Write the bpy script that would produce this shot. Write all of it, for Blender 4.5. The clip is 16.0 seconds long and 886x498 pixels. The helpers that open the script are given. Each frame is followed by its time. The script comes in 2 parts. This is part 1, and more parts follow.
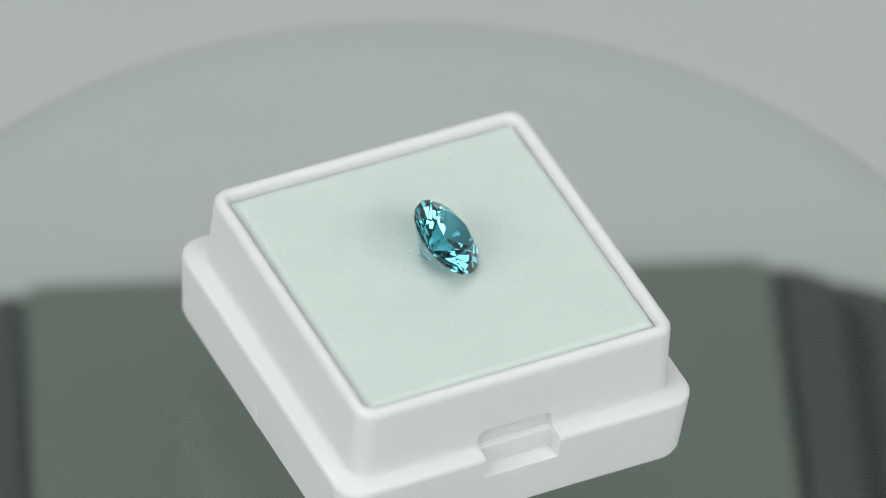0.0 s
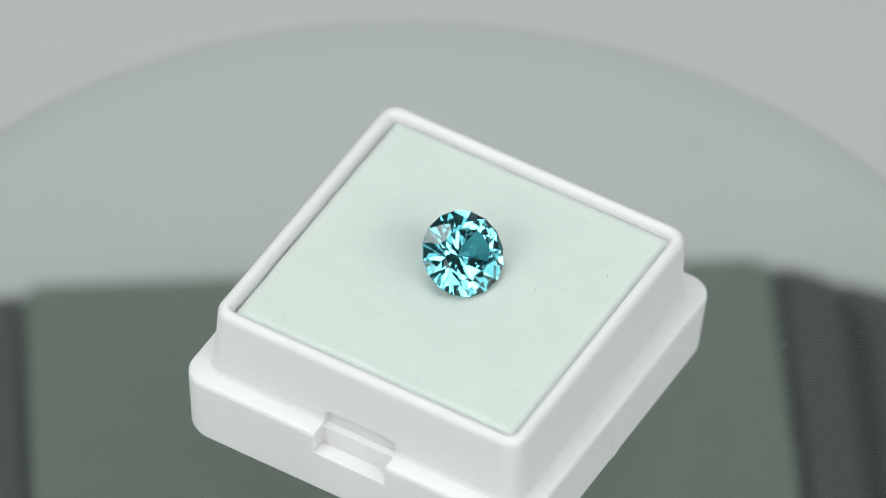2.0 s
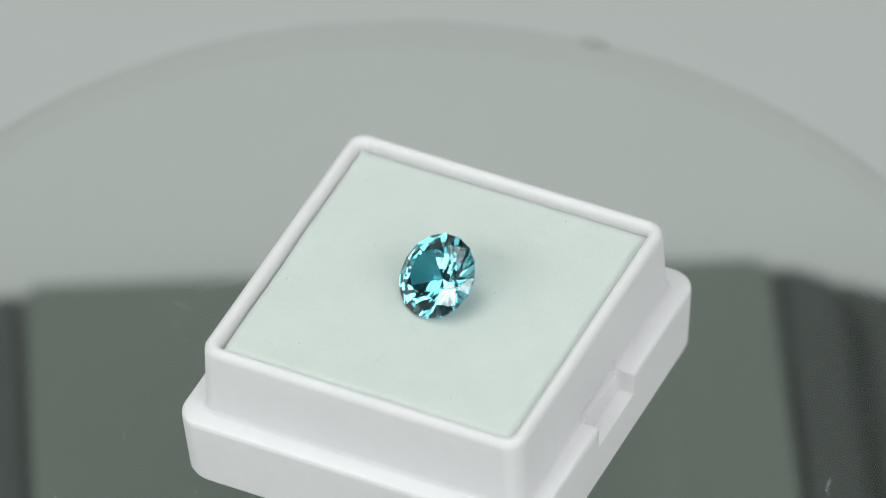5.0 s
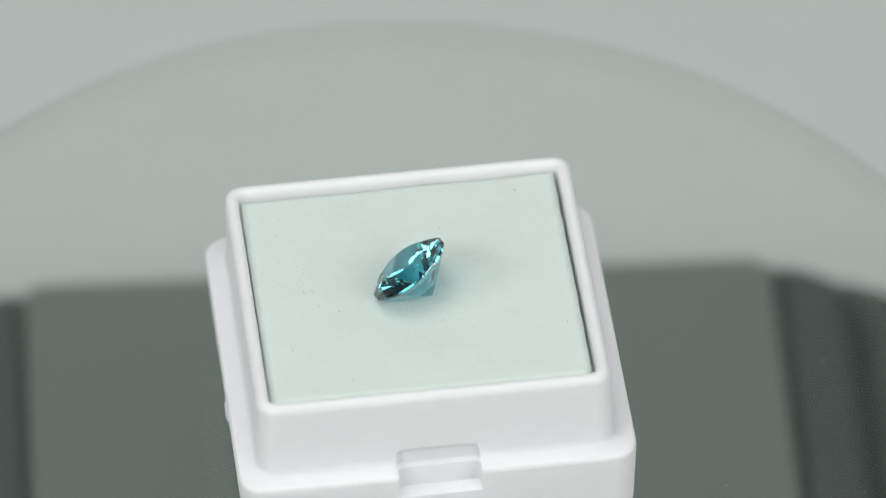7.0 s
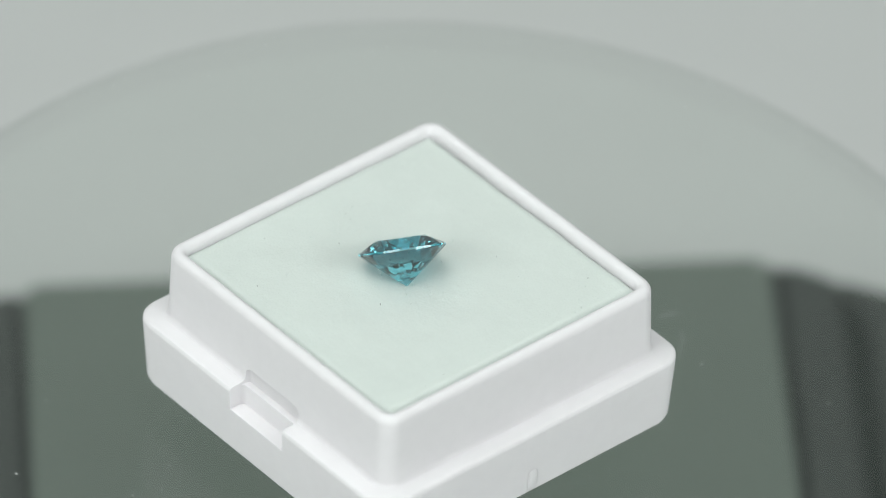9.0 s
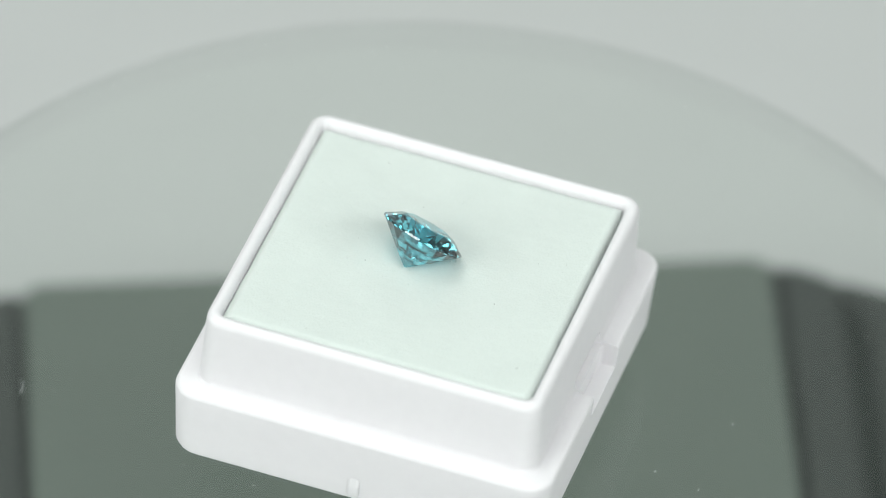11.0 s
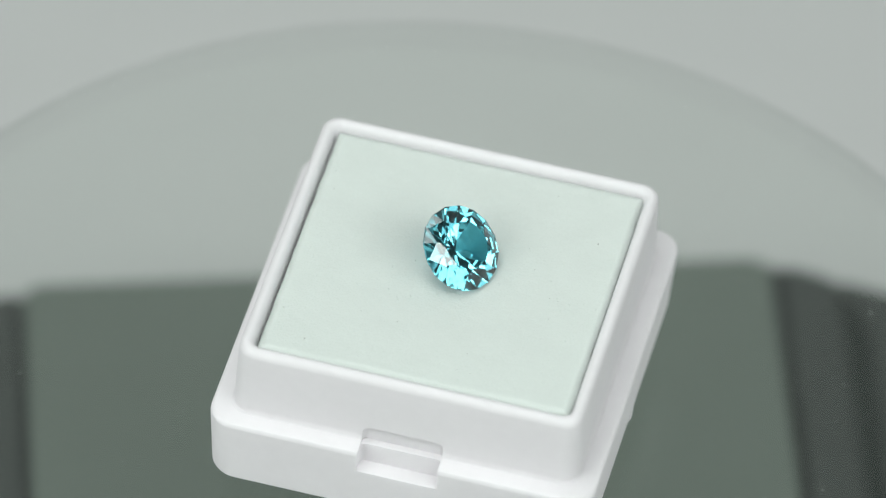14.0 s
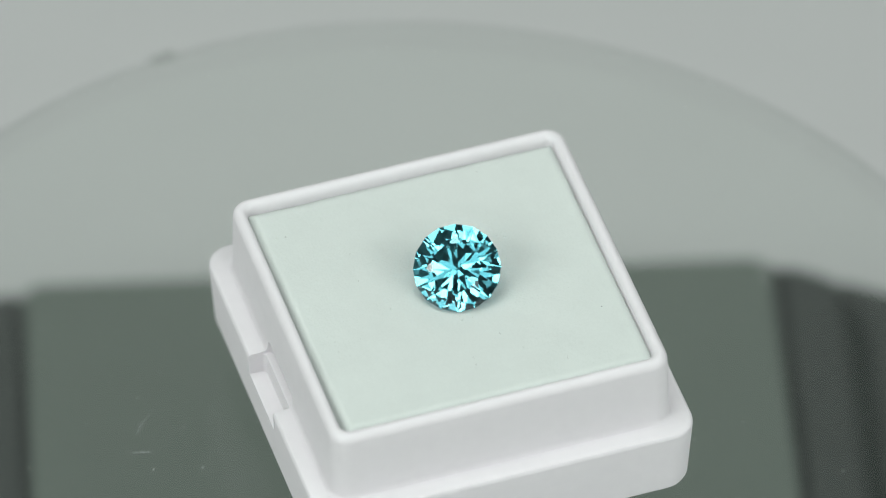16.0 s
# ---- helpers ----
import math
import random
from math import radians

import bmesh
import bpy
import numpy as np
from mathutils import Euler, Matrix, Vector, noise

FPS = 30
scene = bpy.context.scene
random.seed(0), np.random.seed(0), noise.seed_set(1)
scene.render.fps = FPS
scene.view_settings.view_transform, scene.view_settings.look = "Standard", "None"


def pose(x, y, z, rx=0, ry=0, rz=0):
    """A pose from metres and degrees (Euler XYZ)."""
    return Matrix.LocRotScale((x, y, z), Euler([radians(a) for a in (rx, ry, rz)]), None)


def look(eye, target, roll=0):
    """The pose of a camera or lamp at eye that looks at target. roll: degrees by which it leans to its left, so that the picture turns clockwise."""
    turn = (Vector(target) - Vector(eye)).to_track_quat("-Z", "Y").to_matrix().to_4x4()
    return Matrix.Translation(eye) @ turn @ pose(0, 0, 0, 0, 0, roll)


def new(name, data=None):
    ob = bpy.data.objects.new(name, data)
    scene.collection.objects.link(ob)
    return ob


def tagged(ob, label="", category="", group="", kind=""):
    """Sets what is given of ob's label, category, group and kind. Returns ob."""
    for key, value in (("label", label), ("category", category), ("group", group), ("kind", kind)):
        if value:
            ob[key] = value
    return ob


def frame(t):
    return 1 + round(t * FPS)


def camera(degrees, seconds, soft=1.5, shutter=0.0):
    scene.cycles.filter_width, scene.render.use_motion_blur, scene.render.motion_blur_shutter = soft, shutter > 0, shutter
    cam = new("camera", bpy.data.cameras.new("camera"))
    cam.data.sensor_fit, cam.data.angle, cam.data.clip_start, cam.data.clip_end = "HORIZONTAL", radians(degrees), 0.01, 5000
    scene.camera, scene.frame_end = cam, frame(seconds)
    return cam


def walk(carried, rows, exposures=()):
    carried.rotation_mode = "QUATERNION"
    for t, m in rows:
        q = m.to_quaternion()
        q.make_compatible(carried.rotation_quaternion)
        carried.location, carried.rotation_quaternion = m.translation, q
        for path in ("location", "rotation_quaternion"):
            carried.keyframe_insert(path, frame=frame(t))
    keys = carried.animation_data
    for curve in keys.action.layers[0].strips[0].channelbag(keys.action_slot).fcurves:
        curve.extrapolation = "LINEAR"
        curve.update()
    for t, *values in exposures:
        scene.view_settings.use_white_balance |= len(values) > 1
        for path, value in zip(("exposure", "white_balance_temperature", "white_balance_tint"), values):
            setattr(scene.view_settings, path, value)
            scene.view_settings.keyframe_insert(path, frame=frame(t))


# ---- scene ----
# A small stone in a white plastic box turns on a clear disc before a long lens.
U = 0.01287            # half of the box's rim, metres
CLIP = 16.0
EYE = Vector((0.0, -39.907 * U, 37.533 * U))
PITCH, YAW, ROLL = 0.7388, 0.0016, 1.707
AIM = EYE + 54.78 * U * Vector((math.sin(YAW) * math.cos(PITCH), math.cos(YAW) * math.cos(PITCH), -math.sin(PITCH)))
SPIN_START, SPIN_RATE = -0.2923, 0.5006   # radians, radians a second, clockwise from above
TILT = 0.0634                             # lean of the box on its pad
DISC_Z, DISC_R, DISC_T = -0.196 * U, 3.66 * U, 0.0022
DISC_LEAN = 0.9                           # degrees by which the disc hangs lower on its +x side
FLOOR_Z = -4.4 * U

cam = camera(5.555, CLIP, soft=1.2)
cam.data.dof.use_dof = True
cam.data.dof.focus_distance = 54.1 * U
cam.data.dof.aperture_fstop = 22.0
# the clip's camera rides its exposure as the box turns
BASE = -0.70
EXPOSURES = [(0, BASE -0.12), (0.5, BASE -0.12), (1, BASE -0.06), (1.5, BASE -0.05), (2, BASE -0.01), (2.5, BASE -0.12), (3, BASE -0.16), (3.5, BASE -0.12), (4, BASE -0.08), (6.5, BASE -0.16), (7, BASE -0.05), (7.5, BASE +0.15), (8, BASE +0.24), (8.5, BASE +0.20), (9, BASE +0.03), (11.5, BASE +0.24), (12, BASE +0.05), (12.5, BASE -0.12), (13, BASE -0.12), (13.5, BASE -0.05), (14, BASE -0.03), (14.5, BASE -0.01), (15, BASE -0.15), (15.5, BASE -0.20), (16, BASE -0.14)]
walk(cam, [(0.0, look(EYE, AIM, ROLL)), (CLIP, look(EYE, AIM, ROLL))], EXPOSURES)

# ---- light ----
world = bpy.data.worlds.new("studio_world")
scene.world = world
world.use_nodes = True
world.node_tree.nodes["Background"].inputs[0].default_value = (0.80, 0.90, 0.88, 1)
world.node_tree.nodes["Background"].inputs[1].default_value = 0.25


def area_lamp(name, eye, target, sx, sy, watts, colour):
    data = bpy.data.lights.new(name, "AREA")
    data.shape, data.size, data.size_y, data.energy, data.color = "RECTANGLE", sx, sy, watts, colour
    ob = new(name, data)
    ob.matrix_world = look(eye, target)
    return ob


LED = (0.935, 1.0, 0.975)
area_lamp("led_panel_lamp", (0.44, -0.49, 0.47), (0, 0, 0), 0.26, 0.26, 1.9, LED)
area_lamp("led_panel_lamp", (-0.45, -0.48, 0.46), (0, 0, 0), 0.32, 0.32, 2.6, LED)
# small unseen lamps at both sides, added for white glints in the facets
area_lamp("glint_lamp", (0.55, -0.25, 0.38), (0, 0, 0), 0.20, 0.20, 1.4, LED)
area_lamp("glint_lamp", (-0.56, -0.24, 0.38), (0, 0, 0), 0.20, 0.20, 1.35, LED)
area_lamp("top_panel_lamp", (0.15, -0.44, 0.67), (0, 0, 0), 0.34, 0.16, 1.7, LED)
area_lamp("ceiling_lamp", (-0.22, -0.04, 1.05), (0, 0, 0), 0.8, 0.6, 7.8, LED)
# unseen fill lamps behind the camera, added to brighten the stone and box front
area_lamp("fill_lamp", (0.40, -0.96, 0.70), (0, 0, 0), 0.42, 0.62, 1.85, LED)
area_lamp("fill_lamp", (-0.40, -0.96, 0.70), (0, 0, 0), 0.42, 0.62, 1.85, LED)


# ---- materials ----
def material(name, colour, rough=0.5, metal=0.0, grain=None, bump=0.0, vary=0.06, spec=0.5, subsurface=0.0):
    """A principled material with variation at two scales. grain: features per metre."""
    mat = bpy.data.materials.new(name)
    mat.use_nodes = True
    nt = mat.node_tree
    b = nt.nodes["Principled BSDF"]
    b.inputs["Base Color"].default_value = (*colour, 1)
    b.inputs["Roughness"].default_value = rough
    b.inputs["Metallic"].default_value = metal
    b.inputs["Specular IOR Level"].default_value = spec
    if subsurface:
        b.inputs["Subsurface Weight"].default_value = subsurface
        b.inputs["Subsurface Radius"].default_value = (1, 1, 1)
        b.inputs["Subsurface Scale"].default_value = 0.0012
    if grain:
        co = nt.nodes.new("ShaderNodeTexCoord")
        fine, broad = nt.nodes.new("ShaderNodeTexNoise"), nt.nodes.new("ShaderNodeTexNoise")
        fine.inputs["Scale"].default_value, broad.inputs["Scale"].default_value = grain, grain / 14
        fine.inputs["Detail"].default_value, broad.inputs["Detail"].default_value = 4, 3
        for n in (fine, broad):
            nt.links.new(co.outputs["Object"], n.inputs["Vector"])
        add = nt.nodes.new("ShaderNodeMath")
        add.operation = "ADD"
        nt.links.new(fine.outputs["Fac"], add.inputs[0])
        nt.links.new(broad.outputs["Fac"], add.inputs[1])
        ramp = nt.nodes.new("ShaderNodeMapRange")
        ramp.inputs["From Min"].default_value, ramp.inputs["From Max"].default_value = 0.6, 1.4
        ramp.inputs["To Min"].default_value, ramp.inputs["To Max"].default_value = 1 - vary, 1 + vary
        nt.links.new(add.outputs[0], ramp.inputs["Value"])
        hsv = nt.nodes.new("ShaderNodeHueSaturation")
        hsv.inputs["Color"].default_value = (*colour, 1)
        nt.links.new(ramp.outputs[0], hsv.inputs["Value"])
        nt.links.new(hsv.outputs[0], b.inputs["Base Color"])
        if bump:
            bn = nt.nodes.new("ShaderNodeBump")
            bn.inputs["Strength"].default_value = 1.0
            bn.inputs["Distance"].default_value = bump
            nt.links.new(fine.outputs["Fac"], bn.inputs["Height"])
            nt.links.new(bn.outputs[0], b.inputs["Normal"])
    return mat


def clear_sheet(name, tint, gloss=0.04):
    """A clear sheet: light passes with a tint; gloss rises from straight on (gloss) to grazing, alike from both sides."""
    mat = bpy.data.materials.new(name)
    mat.use_nodes = True
    nt = mat.node_tree
    nt.nodes.remove(nt.nodes["Principled BSDF"])
    out = nt.nodes["Material Output"]
    tr, gl, mix, lw, power, scale = (nt.nodes.new("ShaderNode" + k) for k in ("BsdfTransparent", "BsdfGlossy", "MixShader", "LayerWeight", "Math", "MapRange"))
    tr.inputs["Color"].default_value = (*tint, 1)
    gl.inputs["Roughness"].default_value = 0.02
    lw.inputs["Blend"].default_value = 0.5
    power.operation = "POWER"
    power.inputs[1].default_value = 5.0
    scale.inputs["To Min"].default_value = gloss
    nt.links.new(lw.outputs["Facing"], power.inputs[0])
    nt.links.new(power.outputs[0], scale.inputs["Value"])
    nt.links.new(scale.outputs["Result"], mix.inputs[0])
    nt.links.new(tr.outputs[0], mix.inputs[1])
    nt.links.new(gl.outputs[0], mix.inputs[2])
    nt.links.new(mix.outputs[0], out.inputs["Surface"])
    return mat


def gem_material():
    mat = bpy.data.materials.new("blue_zircon")
    mat.use_nodes = True
    nt = mat.node_tree
    g = nt.nodes["Principled BSDF"]
    g.inputs["Base Color"].default_value = (0.175, 0.70, 0.83, 1)
    g.inputs["Roughness"].default_value = 0.0
    g.inputs["IOR"].default_value = 1.93
    g.inputs["Transmission Weight"].default_value = 1.0
    return mat


PLASTIC = material("white_plastic", (0.775, 0.748, 0.768), 0.62, grain=900, bump=0.000006, vary=0.02, spec=0.35, subsurface=0.45)
FOAM = material("white_foam", (0.655, 0.70, 0.67), 0.95, grain=5500, bump=0.00004, vary=0.03, spec=0.1)
PUTTY = material("putty", (0.7, 0.7, 0.66), 0.7, grain=600, vary=0.05)
PAPER = material("grey_paper", (0.52, 0.525, 0.52), 0.9, grain=120, vary=0.012, spec=0.1)
HOUSING = material("dark_plastic", (0.011, 0.018, 0.014), 0.5, grain=400, vary=0.08)
PANEL = material("grey_plastic", (0.130, 0.155, 0.134), 0.45, grain=200, vary=0.04)
TRIM = material("charcoal_plastic", (0.042, 0.049, 0.045), 0.5, grain=200, vary=0.05)
WALL = material("studio_wall_paint", (0.38, 0.395, 0.39), 0.9, grain=20, vary=0.03)
DUST = material("dust", (0.48, 0.50, 0.48), 0.9, grain=3000, vary=0.1)
SCRATCH = material("scratch", (0.36, 0.38, 0.37), 0.8, grain=3000, vary=0.2)
SPECK = material("dark_speck", (0.12, 0.12, 0.11), 0.9)
SMUDGE = clear_sheet("grey_smudge", (0.91, 0.915, 0.91), 0.005)
CLEAR = clear_sheet("clear_acrylic", (0.978, 0.991, 0.981), 0.05)
CLEAR_EDGE = clear_sheet("acrylic_edge", (0.935, 0.94, 0.937), 0.01)
GEM = gem_material()


# ---- building helpers ----
def part(name, bm, mat, parent=None, label="", smooth=None):
    """Links a bmesh as one mesh object, under parent if one is given. smooth: degrees under which edges are smoothed."""
    bmesh.ops.recalc_face_normals(bm, faces=bm.faces)
    if smooth is not None:
        for f in bm.faces:
            f.smooth = len(f.verts) <= 4
        for e in bm.edges:
            if len(e.link_faces) == 2 and e.calc_face_angle(0) > radians(smooth):
                e.smooth = False
    me = bpy.data.meshes.new(name)
    bm.to_mesh(me)
    bm.free()
    me.materials.append(mat)
    ob = new(name, me)
    ob.parent = parent
    if label:
        ob["label"] = label
    return ob


def rounded_ring(bm, hx, hy, r, z, n=7, cx=0.0, cy=0.0):
    """A ring of vertices round a rectangle with rounded corners."""
    ring = []
    for k, (sx, sy) in enumerate(((1, 1), (-1, 1), (-1, -1), (1, -1))):
        for i in range(n):
            a = radians(90 * k + 90 * i / (n - 1))
            ring.append(bm.verts.new((cx + sx * (hx - r) + r * math.cos(a), cy + sy * (hy - r) + r * math.sin(a), z)))
    return ring


def loft(bm, rings, cap_first=True, cap_last=True):
    for a, b in zip(rings, rings[1:]):
        for i in range(len(a)):
            j = (i + 1) % len(a)
            bm.faces.new((a[i], a[j], b[j], b[i]))
    if cap_first:
        bm.faces.new(rings[0][::-1])
    if cap_last:
        bm.faces.new(rings[-1])


def turned(bm, profile, n=48):
    """A solid of revolution from (radius, z) pairs, closed at both ends."""
    rings = [[bm.verts.new((r * math.cos(2 * math.pi * i / n), r * math.sin(2 * math.pi * i / n), z)) for i in range(n)] for r, z in profile]
    loft(bm, rings)


def rounded_slab(name, hx, hy, r, z0, z1, mat, parent=None, label="", bevel=0.0, cx=0.0, cy=0.0):
    bm = bmesh.new()
    rings = [rounded_ring(bm, hx, hy, r, z0, cx=cx, cy=cy)]
    for i in range(4):
        a = radians(30 * i)
        d = bevel * (1 - math.cos(a))
        rings.append(rounded_ring(bm, hx - d, hy - d, max(r - d, 1e-5), z1 - bevel * (1 - math.sin(a)), cx=cx, cy=cy))
    loft(bm, rings)
    return part(name, bm, mat, parent, label, 40)


def cut(ob, cutters):
    """Takes the cutters out of ob for good."""
    for c in cutters:
        mod = ob.modifiers.new("cut", "BOOLEAN")
        mod.operation, mod.solver, mod.object = "DIFFERENCE", "EXACT", c
    bpy.context.view_layer.update()
    me = bpy.data.meshes.new_from_object(ob.evaluated_get(bpy.context.evaluated_depsgraph_get()))
    ob.modifiers.clear()
    ob.data = me
    bm = bmesh.new()
    bm.from_mesh(me)
    bmesh.ops.remove_doubles(bm, verts=bm.verts, dist=1e-7)
    for f in bm.faces:
        f.smooth = True
    for e in bm.edges:
        e.smooth = len(e.link_faces) == 2 and e.calc_face_angle(0) < radians(32)
    bm.to_mesh(me)
    bm.free()
    ob.modifiers.new("even_normals", "WEIGHTED_NORMAL").keep_sharp = True
    for c in cutters:
        bpy.data.objects.remove(c)


# ---- the studio ----
def studio():
    # floor paper, one sheet that sweeps up far behind
    bm = bmesh.new()
    profile = [(-1.2, 0.0), (0.45, 0.0)]
    profile += [(0.45 + 0.25 * math.sin(radians(a)), 0.25 * (1 - math.cos(radians(a)))) for a in range(10, 91, 10)]
    profile += [(0.70, 0.9)]
    rows = [[bm.verts.new((x, y, FLOOR_Z + z)) for y, z in profile] for x in (-1.2, 1.2)]
    low = [[bm.verts.new((x, y + 0.002, FLOOR_Z + z - 0.002)) for y, z in profile] for x in (-1.2, 1.2)]
    for i in range(len(profile) - 1):
        bm.faces.new((rows[0][i], rows[1][i], rows[1][i + 1], rows[0][i + 1]))
        bm.faces.new((low[0][i], low[0][i + 1], low[1][i + 1], low[1][i]))
        for k in (0, 1):
            bm.faces.new((rows[k][i], rows[k][i + 1], low[k][i + 1], low[k][i]))
    tagged(part("backdrop", bm, PAPER, smooth=30), "plain light grey paper sweep under the turntable", "backdrop", kind="structure")
    for name, hx, hy, cx, cy in (("wall_north", 1.6, 0.05, 0, 1.55), ("wall_south", 1.6, 0.05, 0, -1.55),
                                 ("wall_east", 0.05, 1.5, 1.55, 0), ("wall_west", 0.05, 1.5, -1.55, 0)):
        tagged(rounded_slab(name, hx, hy, 0.001, FLOOR_Z - 0.05, 1.9, WALL, cx=cx, cy=cy), "plain grey painted studio wall", "wall", kind="structure")
    tagged(rounded_slab("floor", 1.5, 1.5, 0.001, FLOOR_Z - 0.05, FLOOR_Z - 0.006, WALL), "plain grey table top under the paper", "floor", kind="structure")
    tagged(rounded_slab("ceiling", 1.6, 1.6, 0.001, 1.9, 2.0, WALL), "plain grey painted ceiling", "ceiling", kind="structure")


# ---- turntable ----
def outline_slab(name, pts, z0, z1, mat, parent, label="", bevel=0.0):
    """A slab on a plan of corner points, its corners and top edge bevelled."""
    bm = bmesh.new()
    a = [bm.verts.new((x, y, z0)) for x, y in pts]
    b = [bm.verts.new((x, y, z1)) for x, y in pts]
    loft(bm, [a, b])
    bmesh.ops.recalc_face_normals(bm, faces=bm.faces)
    upright = [e for e in bm.edges if abs(e.verts[0].co.z - e.verts[1].co.z) > 1e-6]
    bmesh.ops.bevel(bm, geom=upright, offset=0.02 * U, segments=2, affect="EDGES", profile=0.5)
    if bevel:
        top = [e for e in bm.edges if min(v.co.z for v in e.verts) > z1 - 1e-6]
        bmesh.ops.bevel(bm, geom=top, offset=bevel, segments=3, affect="EDGES", profile=0.5)
    return part(name, bm, mat, parent, label, 40)


def display_stand():
    stand = tagged(new("display_stand"), "dark grey plastic stand with a flat top under the clear disc", "stand")
    place = pose(0.02 * U, 2.29 * U, FLOOR_Z, 0, 0, 4.2)
    stand.matrix_world = place
    z1 = -3.6 * U - FLOOR_Z
    def plan(pts, side=1):
        return [(side * x * U, y * U) for x, y in pts]
    back = [(3.9, 2.16), (3.2, 2.49), (2.86, 2.64), (2.46, 2.82), (2.33, 2.84), (-2.44, 2.71), (-2.72, 2.58), (-3.9, 2.04)]
    outline_slab("body", plan(back + [(-x, -y) for x, y in back]), 0, z1 - 0.10 * U, HOUSING, stand, bevel=0.01 * U)
    panel = [(2.33, 2.80), (2.40, 2.77), (2.445, 2.68), (2.49, -2.78), (-2.51, -2.78), (-2.535, 2.60), (-2.50, 2.66), (-2.43, 2.68)]
    outline_slab("top_panel", plan(panel), z1 - 0.35 * U, z1, PANEL, stand, "flat mid-grey top panel", bevel=0.012 * U)
    for s, gap, cut_back in ((1, 2.535, 0.0), (-1, 2.585, 0.11)):
        inner = [(2.86, 2.59 - cut_back), (gap + 0.05, 2.73 - cut_back), (gap, 2.70 - cut_back), (gap + 0.02, -2.60), (2.80, -2.60), (2.885, -2.48), (2.885, 2.3)]
        outer = [(3.88, 2.12 - cut_back), (3.24, 2.43 - cut_back), (2.91, 2.57 - cut_back), (2.90, 2.44 - cut_back), (3.0, 2.30), (3.07, 2.06), (3.04, -2.1), (3.24, -2.38), (3.88, -2.04)]
        outline_slab("side_trim", plan(inner, s), z1 - 0.35 * U, z1 - 0.02 * U, TRIM, stand, "charcoal trim strip", bevel=0.01 * U)
        outline_slab("side_rail", plan(outer, s), z1 - 0.35 * U, z1 - 0.02 * U, TRIM, stand, bevel=0.01 * U)
    bm = bmesh.new()
    turned(bm, [(0.42 * U, z1), (0.42 * U, z1 + 0.2 * U), (0.035 * U, z1 + 0.25 * U), (0.03 * U, DISC_Z - DISC_T - FLOOR_Z)])
    spindle = part("spindle", bm, CLEAR, stand, "short clear acrylic spindle", 40)
    spindle.location = (place.inverted() @ Vector((0, 0, FLOOR_Z))).to_tuple()
    return stand


def turntable_disc():
    disc = tagged(new("turntable_disc"), "clear dusty acrylic turntable disc with fine scratches", "turntable disc")
    bm = bmesh.new()
    turned(bm, [(DISC_R - 0.0011, -DISC_T), (DISC_R - 0.0011, 0.0)], 160)
    for f in [f for f in bm.faces if len(f.verts) == 4]:
        bm.faces.remove(f)
    part("plate", bm, CLEAR, disc)
    bm = bmesh.new()
    n = 160
    prof = [(DISC_R - 0.0011, -DISC_T), (DISC_R - 0.0002, -DISC_T), (DISC_R, -DISC_T + 0.0003), (DISC_R, -0.0003), (DISC_R - 0.0003, 0), (DISC_R - 0.0011, 0)]
    rings = [[bm.verts.new((r * math.cos(2 * math.pi * i / n), r * math.sin(2 * math.pi * i / n), z)) for i in range(n)] for r, z in prof]
    loft(bm, rings, False, False)
    part("edge", bm, CLEAR_EDGE, disc, "polished rounded edge", 40)

    def flake(bm, x, y, long, wide, turn, high):
        """A low faceted crumb on the disc."""
        ring, c, s = [], math.cos(turn), math.sin(turn)
        for i in range(6):
            a, k = i * math.pi / 3, random.uniform(0.7, 1.2)
            u, v = long * k * math.cos(a), wide * k * math.sin(a)
            ring.append(bm.verts.new((x + u * c - v * s, y + u * s + v * c, 0.000004)))
        top = bm.verts.new((x, y, high))
        for i in range(6):
            bm.faces.new((ring[i], ring[(i + 1) % 6], top))
        bm.faces.new(ring[::-1])
    rng = random.Random(7)
    bm = bmesh.new()
    for i in range(420):
        a, d = rng.uniform(0, 2 * math.pi), DISC_R * math.sqrt(rng.uniform(0.05, 0.97))
        k = 0.000018 + 0.000085 * rng.random() ** 6
        flake(bm, d * math.cos(a), d * math.sin(a), k * rng.uniform(1, 1.8), k, rng.uniform(0, 6), k * 0.6)
    for x, y in ((1.545, -1.881), (1.035, -0.98), (1.193, -1.228), (-0.148, 2.288), (-0.895, 1.678), (-0.611, 1.49)):
        flake(bm, x * U, y * U, 0.00014, 0.00008, x * 3, 0.00005)
    tagged(part("dust", bm, DUST, disc, "pale dust and crumbs"), kind="stuff")
    for pts in (((0.733, -1.473), (0.86, -1.478), (0.971, -1.463)), ((1.137, -1.427), (1.10, -1.37), (1.066, -1.312)), ((-2.139, 1.203), (-2.10, 1.25), (-2.07, 1.31))):
        bm = bmesh.new()
        for (x0, y0), (x1, y1) in zip(pts, pts[1:]):
            for i in range(9):
                f = (i + rng.random() * 0.6) / 9
                flake(bm, (x0 + (x1 - x0) * f + rng.gauss(0, 0.006)) * U, (y0 + (y1 - y0) * f + rng.gauss(0, 0.006)) * U,
                      0.0002 * rng.uniform(.5, 1.3), 0.000025, math.atan2(y1 - y0, x1 - x0) + rng.gauss(0, 0.25), 0.00001)
        part("scratch", bm, SCRATCH, disc, "pale fine scratch")
    bm = bmesh.new()
    flake(bm, -2.129 * U, -2.939 * U, 0.0016, 0.0006, math.atan2(-2.939, -2.129) + math.pi / 2, 0.0003)
    part("smudge", bm, SMUDGE, disc, "grey smudge near the rim")
    return disc


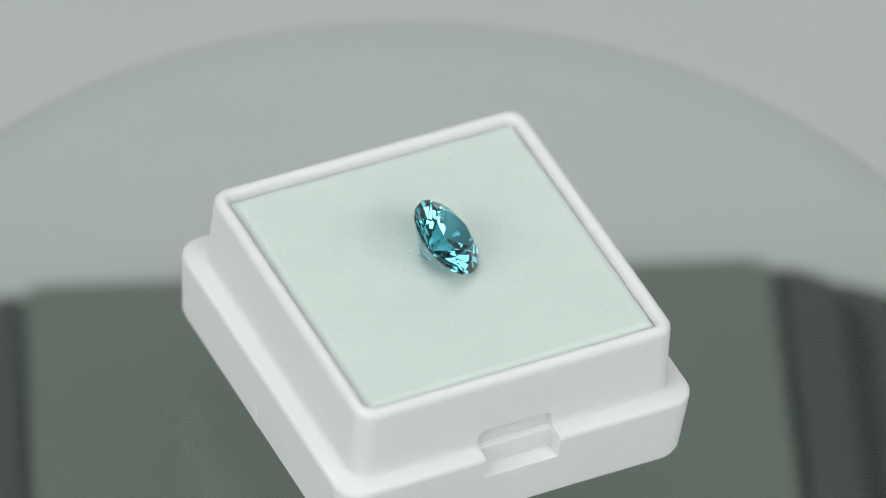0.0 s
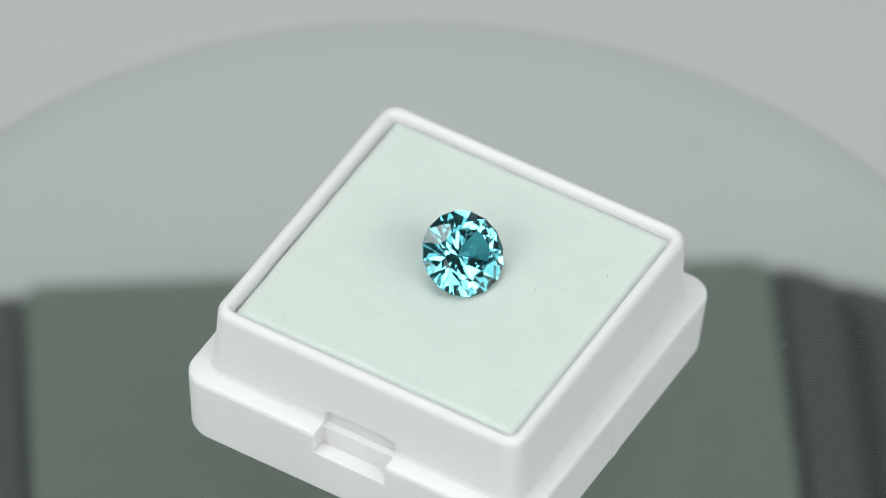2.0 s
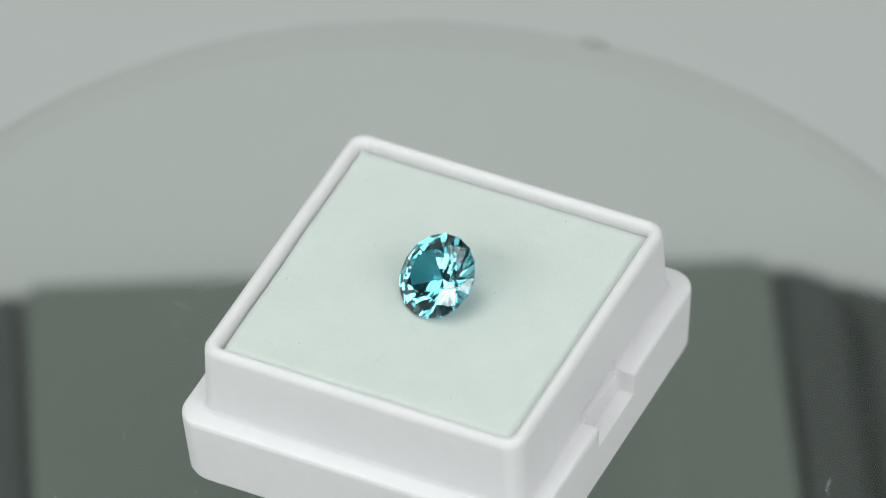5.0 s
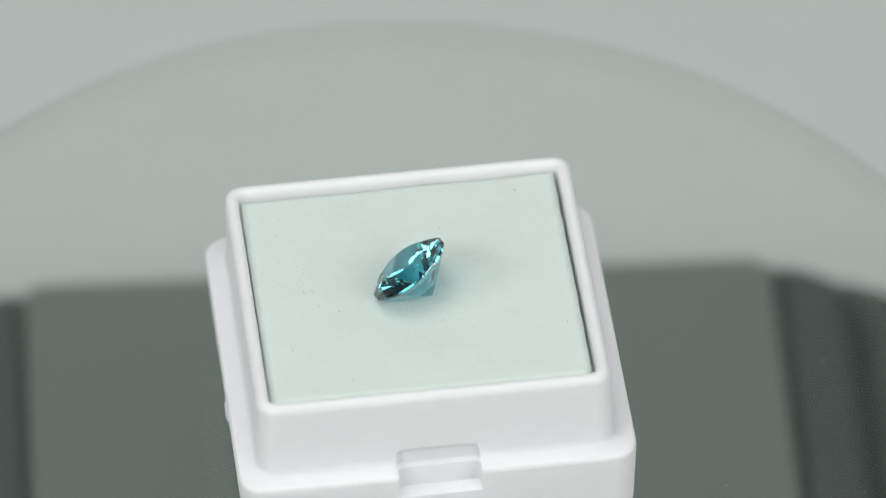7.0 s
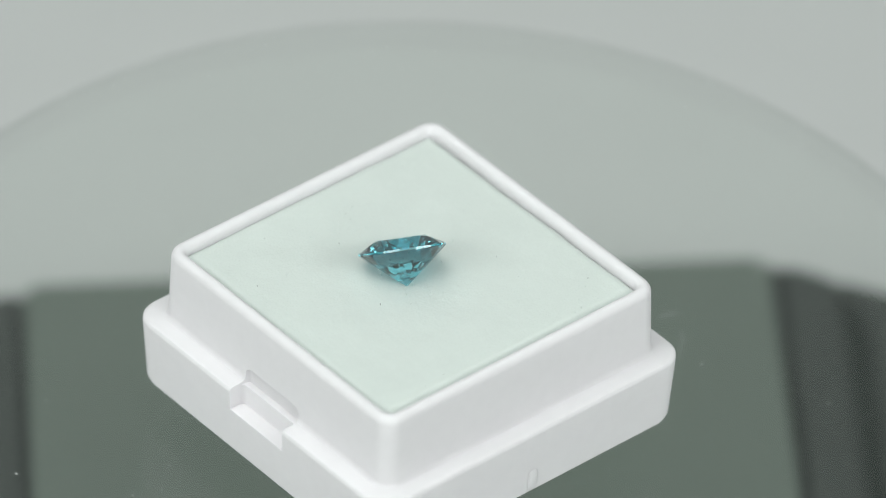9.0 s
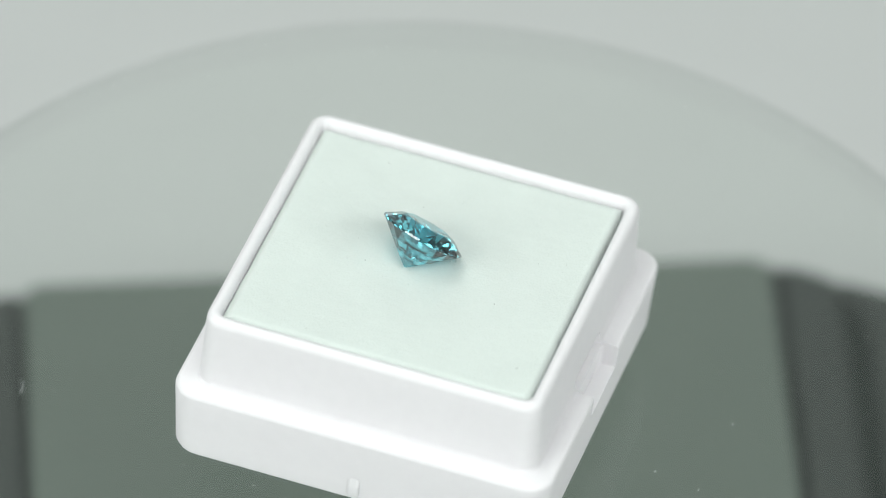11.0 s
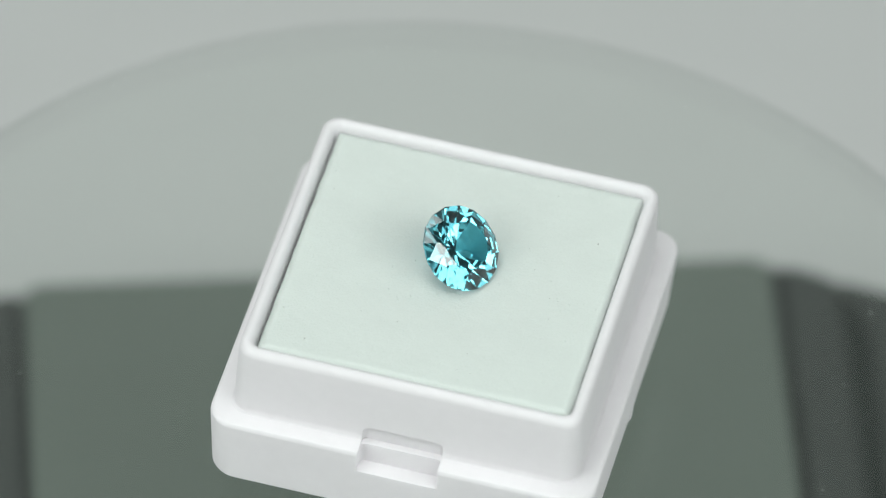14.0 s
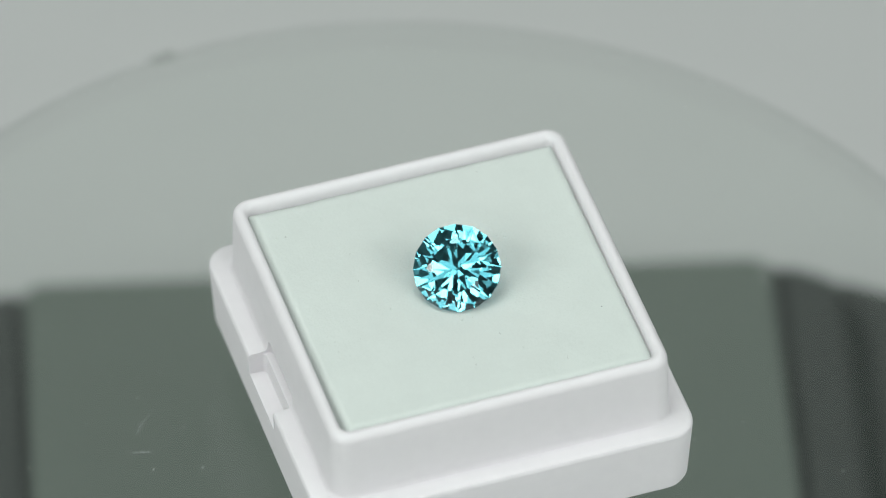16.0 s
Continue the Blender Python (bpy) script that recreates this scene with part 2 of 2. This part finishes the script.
# ---- the box ----
def gem_box():
    box = tagged(new("gem_box"), "white plastic gem display box, lid removed, on a clear disc", "gem box")
    bm = bmesh.new()
    R = lambda h, r, z: rounded_ring(bm, h * U, h * U, r * U, z * U, 9)
    rings = [R(1.10, .13, .014), R(1.14, .15, .026), R(1.154, .155, .06), R(1.176, .16, .470), R(1.174, .158, .487), R(1.166, .154, .499), R(1.150, .145, .506),
             R(1.092, .125, .507), R(1.068, .118, .512), R(1.057, .114, .525), R(1.053, .11, .550), R(1.043, .11, .950), R(1.040, .108, .972), R(1.030, .102, .990),
             R(1.015, .09, 1.002), R(.999, .08, 1.005), R(.984, .072, 1.000), R(.972, .066, .988), R(.965, .06, .968), R(.962, .06, .94), R(.957, .05, .12)]
    loft(bm, rings)
    body = part("body", bm, PLASTIC, box, smooth=35)
    cutters = []
    for s in (1, -1):
        c = rounded_slab("cutter", .245 * U, .115 * U, .03 * U, .345 * U, 1.2 * U, PLASTIC, cy=s * 1.182 * U)
        cutters.append(c)
        bm = bmesh.new()
        rings = [rounded_ring(bm, w * U, .055 * U, .03 * U, z * U, cy=s * (1.076 + o) * U) for w, z, o in ((.246, .487, 0), (.246, .565, 0), (.238, .59, .006), (.21, .61, .02))]
        loft(bm, rings)
        cutters.append(part("cutter", bm, PLASTIC))
    for c in (cutters[0], cutters[2]):
        for v in c.data.vertices:
            v.co.z = min(v.co.z, 0.56 * U)
    cut(body, cutters)
    for s in (1, -1):
        bm = bmesh.new()
        rings = [rounded_ring(bm, .045 * U, .045 * U, .03 * U, z * U, cx=s * x * U) for x, z in ((1.110, .05), (1.123, .08), (1.127, .17), (1.104, .24))]
        loft(bm, rings)
        part("moulding_nub", bm, PLASTIC, box, smooth=40)
    bm = bmesh.new()
    turned(bm, [(.42 * U, -.168 * U), (.5 * U, -.12 * U), (.48 * U, .004 * U)])
    part("adhesive_pad", bm, PUTTY, box, "soft putty pad under the box", 50)
    return box


def foam_pad():
    bm = bmesh.new()
    n, h, top = 160, 0.953 * U, 0.962 * U
    grid = []
    for j in range(n + 1):
        row = []
        for i in range(n + 1):
            x, y = (2 * i / n - 1), (2 * j / n - 1)
            d = max(abs(x), abs(y))
            drop = 0.024 * U * max(0, (d - 0.95) / 0.05) ** 1.6
            wob = 0.004 * U * noise.noise(Vector((x * 7, y * 7, 3)))
            z = top - drop + 0.008 * U * noise.noise(Vector((x * 2.2, y * 2.2, 0))) + 0.0012 * U * noise.noise(Vector((x * 16, y * 16, 1))) + 0.0010 * U * noise.noise(Vector((x * 40, y * 40, 5)))
            pull = (0.001 + 0.016 * (x + 1) / 2) * max(0, -y) * U       # cut slightly askew on one side
            z -= 0.016 * U * math.exp(-((x - 0.095) ** 2 + (y + 0.01) ** 2) / 0.08)     # dented under the stone
            row.append(bm.verts.new((x * 0.947 * U + wob * (d > .9), y * h + pull + wob * (d > .9), z)))
        grid.append(row)
    for j in range(n):
        for i in range(n):
            bm.faces.new((grid[j][i], grid[j][i + 1], grid[j + 1][i + 1], grid[j + 1][i]))
    rim = grid[0] + [grid[j][n] for j in range(1, n + 1)] + grid[n][n - 1::-1] + [grid[j][0] for j in range(n - 1, 0, -1)]
    low = [bm.verts.new((v.co.x, v.co.y, 0.13 * U)) for v in rim]
    for i in range(len(rim)):
        j = (i + 1) % len(rim)
        bm.faces.new((rim[i], low[i], low[j], rim[j]))
    bm.faces.new(low)
    pad = tagged(part("foam_pad", bm, FOAM, None, "", 60), "white foam pad filling the plastic box", "foam pad")
    rng = random.Random(3)

    def crumbs(name, spots, mat, label):
        bm = bmesh.new()
        for x, y, k in spots:
            ring = []
            for i in range(5):
                a = i * 1.2566 + rng.random()
                ring.append(bm.verts.new((x * U + k * math.cos(a) * rng.uniform(.6, 1.6), y * U + k * math.sin(a) * rng.uniform(.5, 1), top - 0.0001)))
            tip = bm.verts.new((x * U, y * U, top + 0.00014))
            for i in range(5):
                bm.faces.new((ring[i], ring[(i + 1) % 5], tip))
        tagged(part(name, bm, mat, pad, label), kind="stuff")
    dark = [(-.206, -.498), (-.853, .456), (-.13, .335), (-.694, -.796), (.776, .481), (.45, .80)]
    crumbs("lint", [(x, y, 0.00005) for x, y in dark] + [(rng.uniform(-.9, .9), rng.uniform(-.9, .9), 0.00002) for _ in range(14)], SPECK, "tiny dark specks of lint")
    crumbs("crumb", [(-.879, -.585, 0.00008)] + [(rng.uniform(-.9, .9), rng.uniform(-.9, .9), rng.uniform(.00003, .00007)) for _ in range(280)], FOAM, "tiny white foam crumbs")
    return pad


# ---- the stone ----
def gemstone():
    """A round brilliant: the body that its facets' planes enclose; its girdle lies in z = 0."""
    r = 0.2615 * U
    planes = []                             # normal and offset, in girdle radii

    def facet(angle, azimuth, rad, z):
        """A facet leaning by angle from level (below the girdle if negative), through the point at rad, z on its azimuth."""
        a, t, up = radians(azimuth), radians(abs(angle)), 1 if angle >= 0 else -1
        planes.append((math.sin(t) * math.cos(a), math.sin(t) * math.sin(a), up * math.cos(t), math.sin(t) * rad + up * math.cos(t) * z))
    g, table, top, deep = 0.030, 0.567, 0.268, 0.850
    flat = math.cos(radians(11.25))         # the girdle's faces stand this far out
    main = math.degrees(math.atan(deep - g))
    crown = math.degrees(math.atan((top - g) / (1 - table * 0.98)))
    for k in range(8):                      # mains below and above, meeting the girdle's corners
        facet(-main, 45 * k, 1, -g)
        facet(crown, 45 * k, 1, g)
    for k in range(16):                     # the girdle's polished faces, with a half below and above each
        az = 11.25 + 22.5 * k
        facet(90, az, flat, 0)
        facet(-main - 1.4, az, flat, -g * 0.8)
        facet(crown + 7.0, az, flat, g * 0.8)
    for k in range(8):                      # stars round the table
        facet(crown * 0.60, 22.5 + 45 * k, table * 1.03 * math.cos(radians(22.5)), top)
    facet(0.001, 0, 0, top)                 # table and culet
    facet(-0.001, 0, 0, -deep + 0.018)
    normals = np.array([p[:3] for p in planes])
    reach = np.array([p[3] for p in planes])
    triples = np.array([(i, j, k) for i in range(len(planes)) for j in range(i) for k in range(j)])
    sides = normals[triples]
    sound = np.abs(np.linalg.det(sides)) > 1e-6
    corners = np.linalg.solve(sides[sound], reach[triples[sound]][:, :, None])[:, :, 0]
    corners = corners[(corners @ normals.T <= reach + 1e-6).all(1)]
    bm = bmesh.new()
    for c in sorted({tuple(np.round(c, 5)) for c in corners}):
        bm.verts.new(Vector(c) * r)
    bmesh.ops.remove_doubles(bm, verts=bm.verts, dist=0.0005 * r)
    bmesh.ops.convex_hull(bm, input=bm.verts[:])
    bmesh.ops.delete(bm, geom=[v for v in bm.verts if not v.link_faces], context="VERTS")
    bmesh.ops.dissolve_limit(bm, angle_limit=radians(0.5), verts=bm.verts[:], edges=bm.edges[:])
    stone = tagged(new("gemstone"), "round brilliant-cut teal blue zircon lying tilted on foam", "gemstone")
    bmesh.ops.recalc_face_normals(bm, faces=bm.faces)
    bm.normal_update()

    def zone(n):
        return "table" if n.z > 0.999 else "girdle" if abs(n.z) < 0.01 else "crown" if n.z > 0 else "pavilion"
    for name in ("table", "crown", "girdle", "pavilion"):
        piece = bm.copy()
        bmesh.ops.delete(piece, geom=[f for f in piece.faces if zone(f.normal) != name], context="FACES")
        me = bpy.data.meshes.new(name)
        piece.to_mesh(me)
        piece.free()
        me.materials.append(GEM)
        new(name, me).parent = stone
    bm.free()
    return stone


studio()
display_stand()
disc = turntable_disc()
box = gem_box()
foam = foam_pad()
gem = gemstone()

# places in the turning frame
BOX_IN = Matrix.Translation((-0.0398 * U, 0.1226 * U, 0)) @ Matrix.Rotation(TILT, 4, "Y") @ Matrix.Rotation(-0.001, 4, "X") @ Matrix.Rotation(radians(45), 4, "Z")
FOAM_IN = BOX_IN @ Matrix.Translation((0.007 * U, 0.002 * U, 0))
GEM_TILT, GEM_AZIMUTH, GEM_TURN = 42.72, 18.34, 31.0
GEM_IN = (Matrix.Translation((0.0298 * U, 0.1809 * U, 1.1289 * U)) @ Matrix.Rotation(radians(GEM_AZIMUTH), 4, "Z")
          @ Matrix.Rotation(radians(GEM_TILT), 4, "Y") @ Matrix.Rotation(radians(GEM_TURN), 4, "Z"))
DISC_IN = Matrix.Translation((0, 0, DISC_Z)) @ Matrix.Rotation(radians(DISC_LEAN), 4, "Y")


def motions():
    times = [0.5 * i for i in range(33)]
    slip = [(0, -.7), (1, 0), (2, .15), (3, .1), (4, .3), (5.5, .3), (7, .2), (8, .5), (9, .7), (10.5, .3), (12, -.5), (12.5, -.65), (13.5, 0), (14.5, .05), (16, -.1)]

    def spin(t):
        """The disc's turn: even, but for a slight unevenness of the motor."""
        return SPIN_START - SPIN_RATE * t + radians(float(np.interp(t, [a for a, b in slip], [b for a, b in slip])))
    walk(disc, [(t, DISC_IN @ Matrix.Rotation(spin(t), 4, "Z")) for t in times])
    for thing, inner in ((box, BOX_IN), (foam, FOAM_IN), (gem, GEM_IN)):
        walk(thing, [(t, Matrix.Rotation(spin(t), 4, "Z") @ inner) for t in times])


motions()
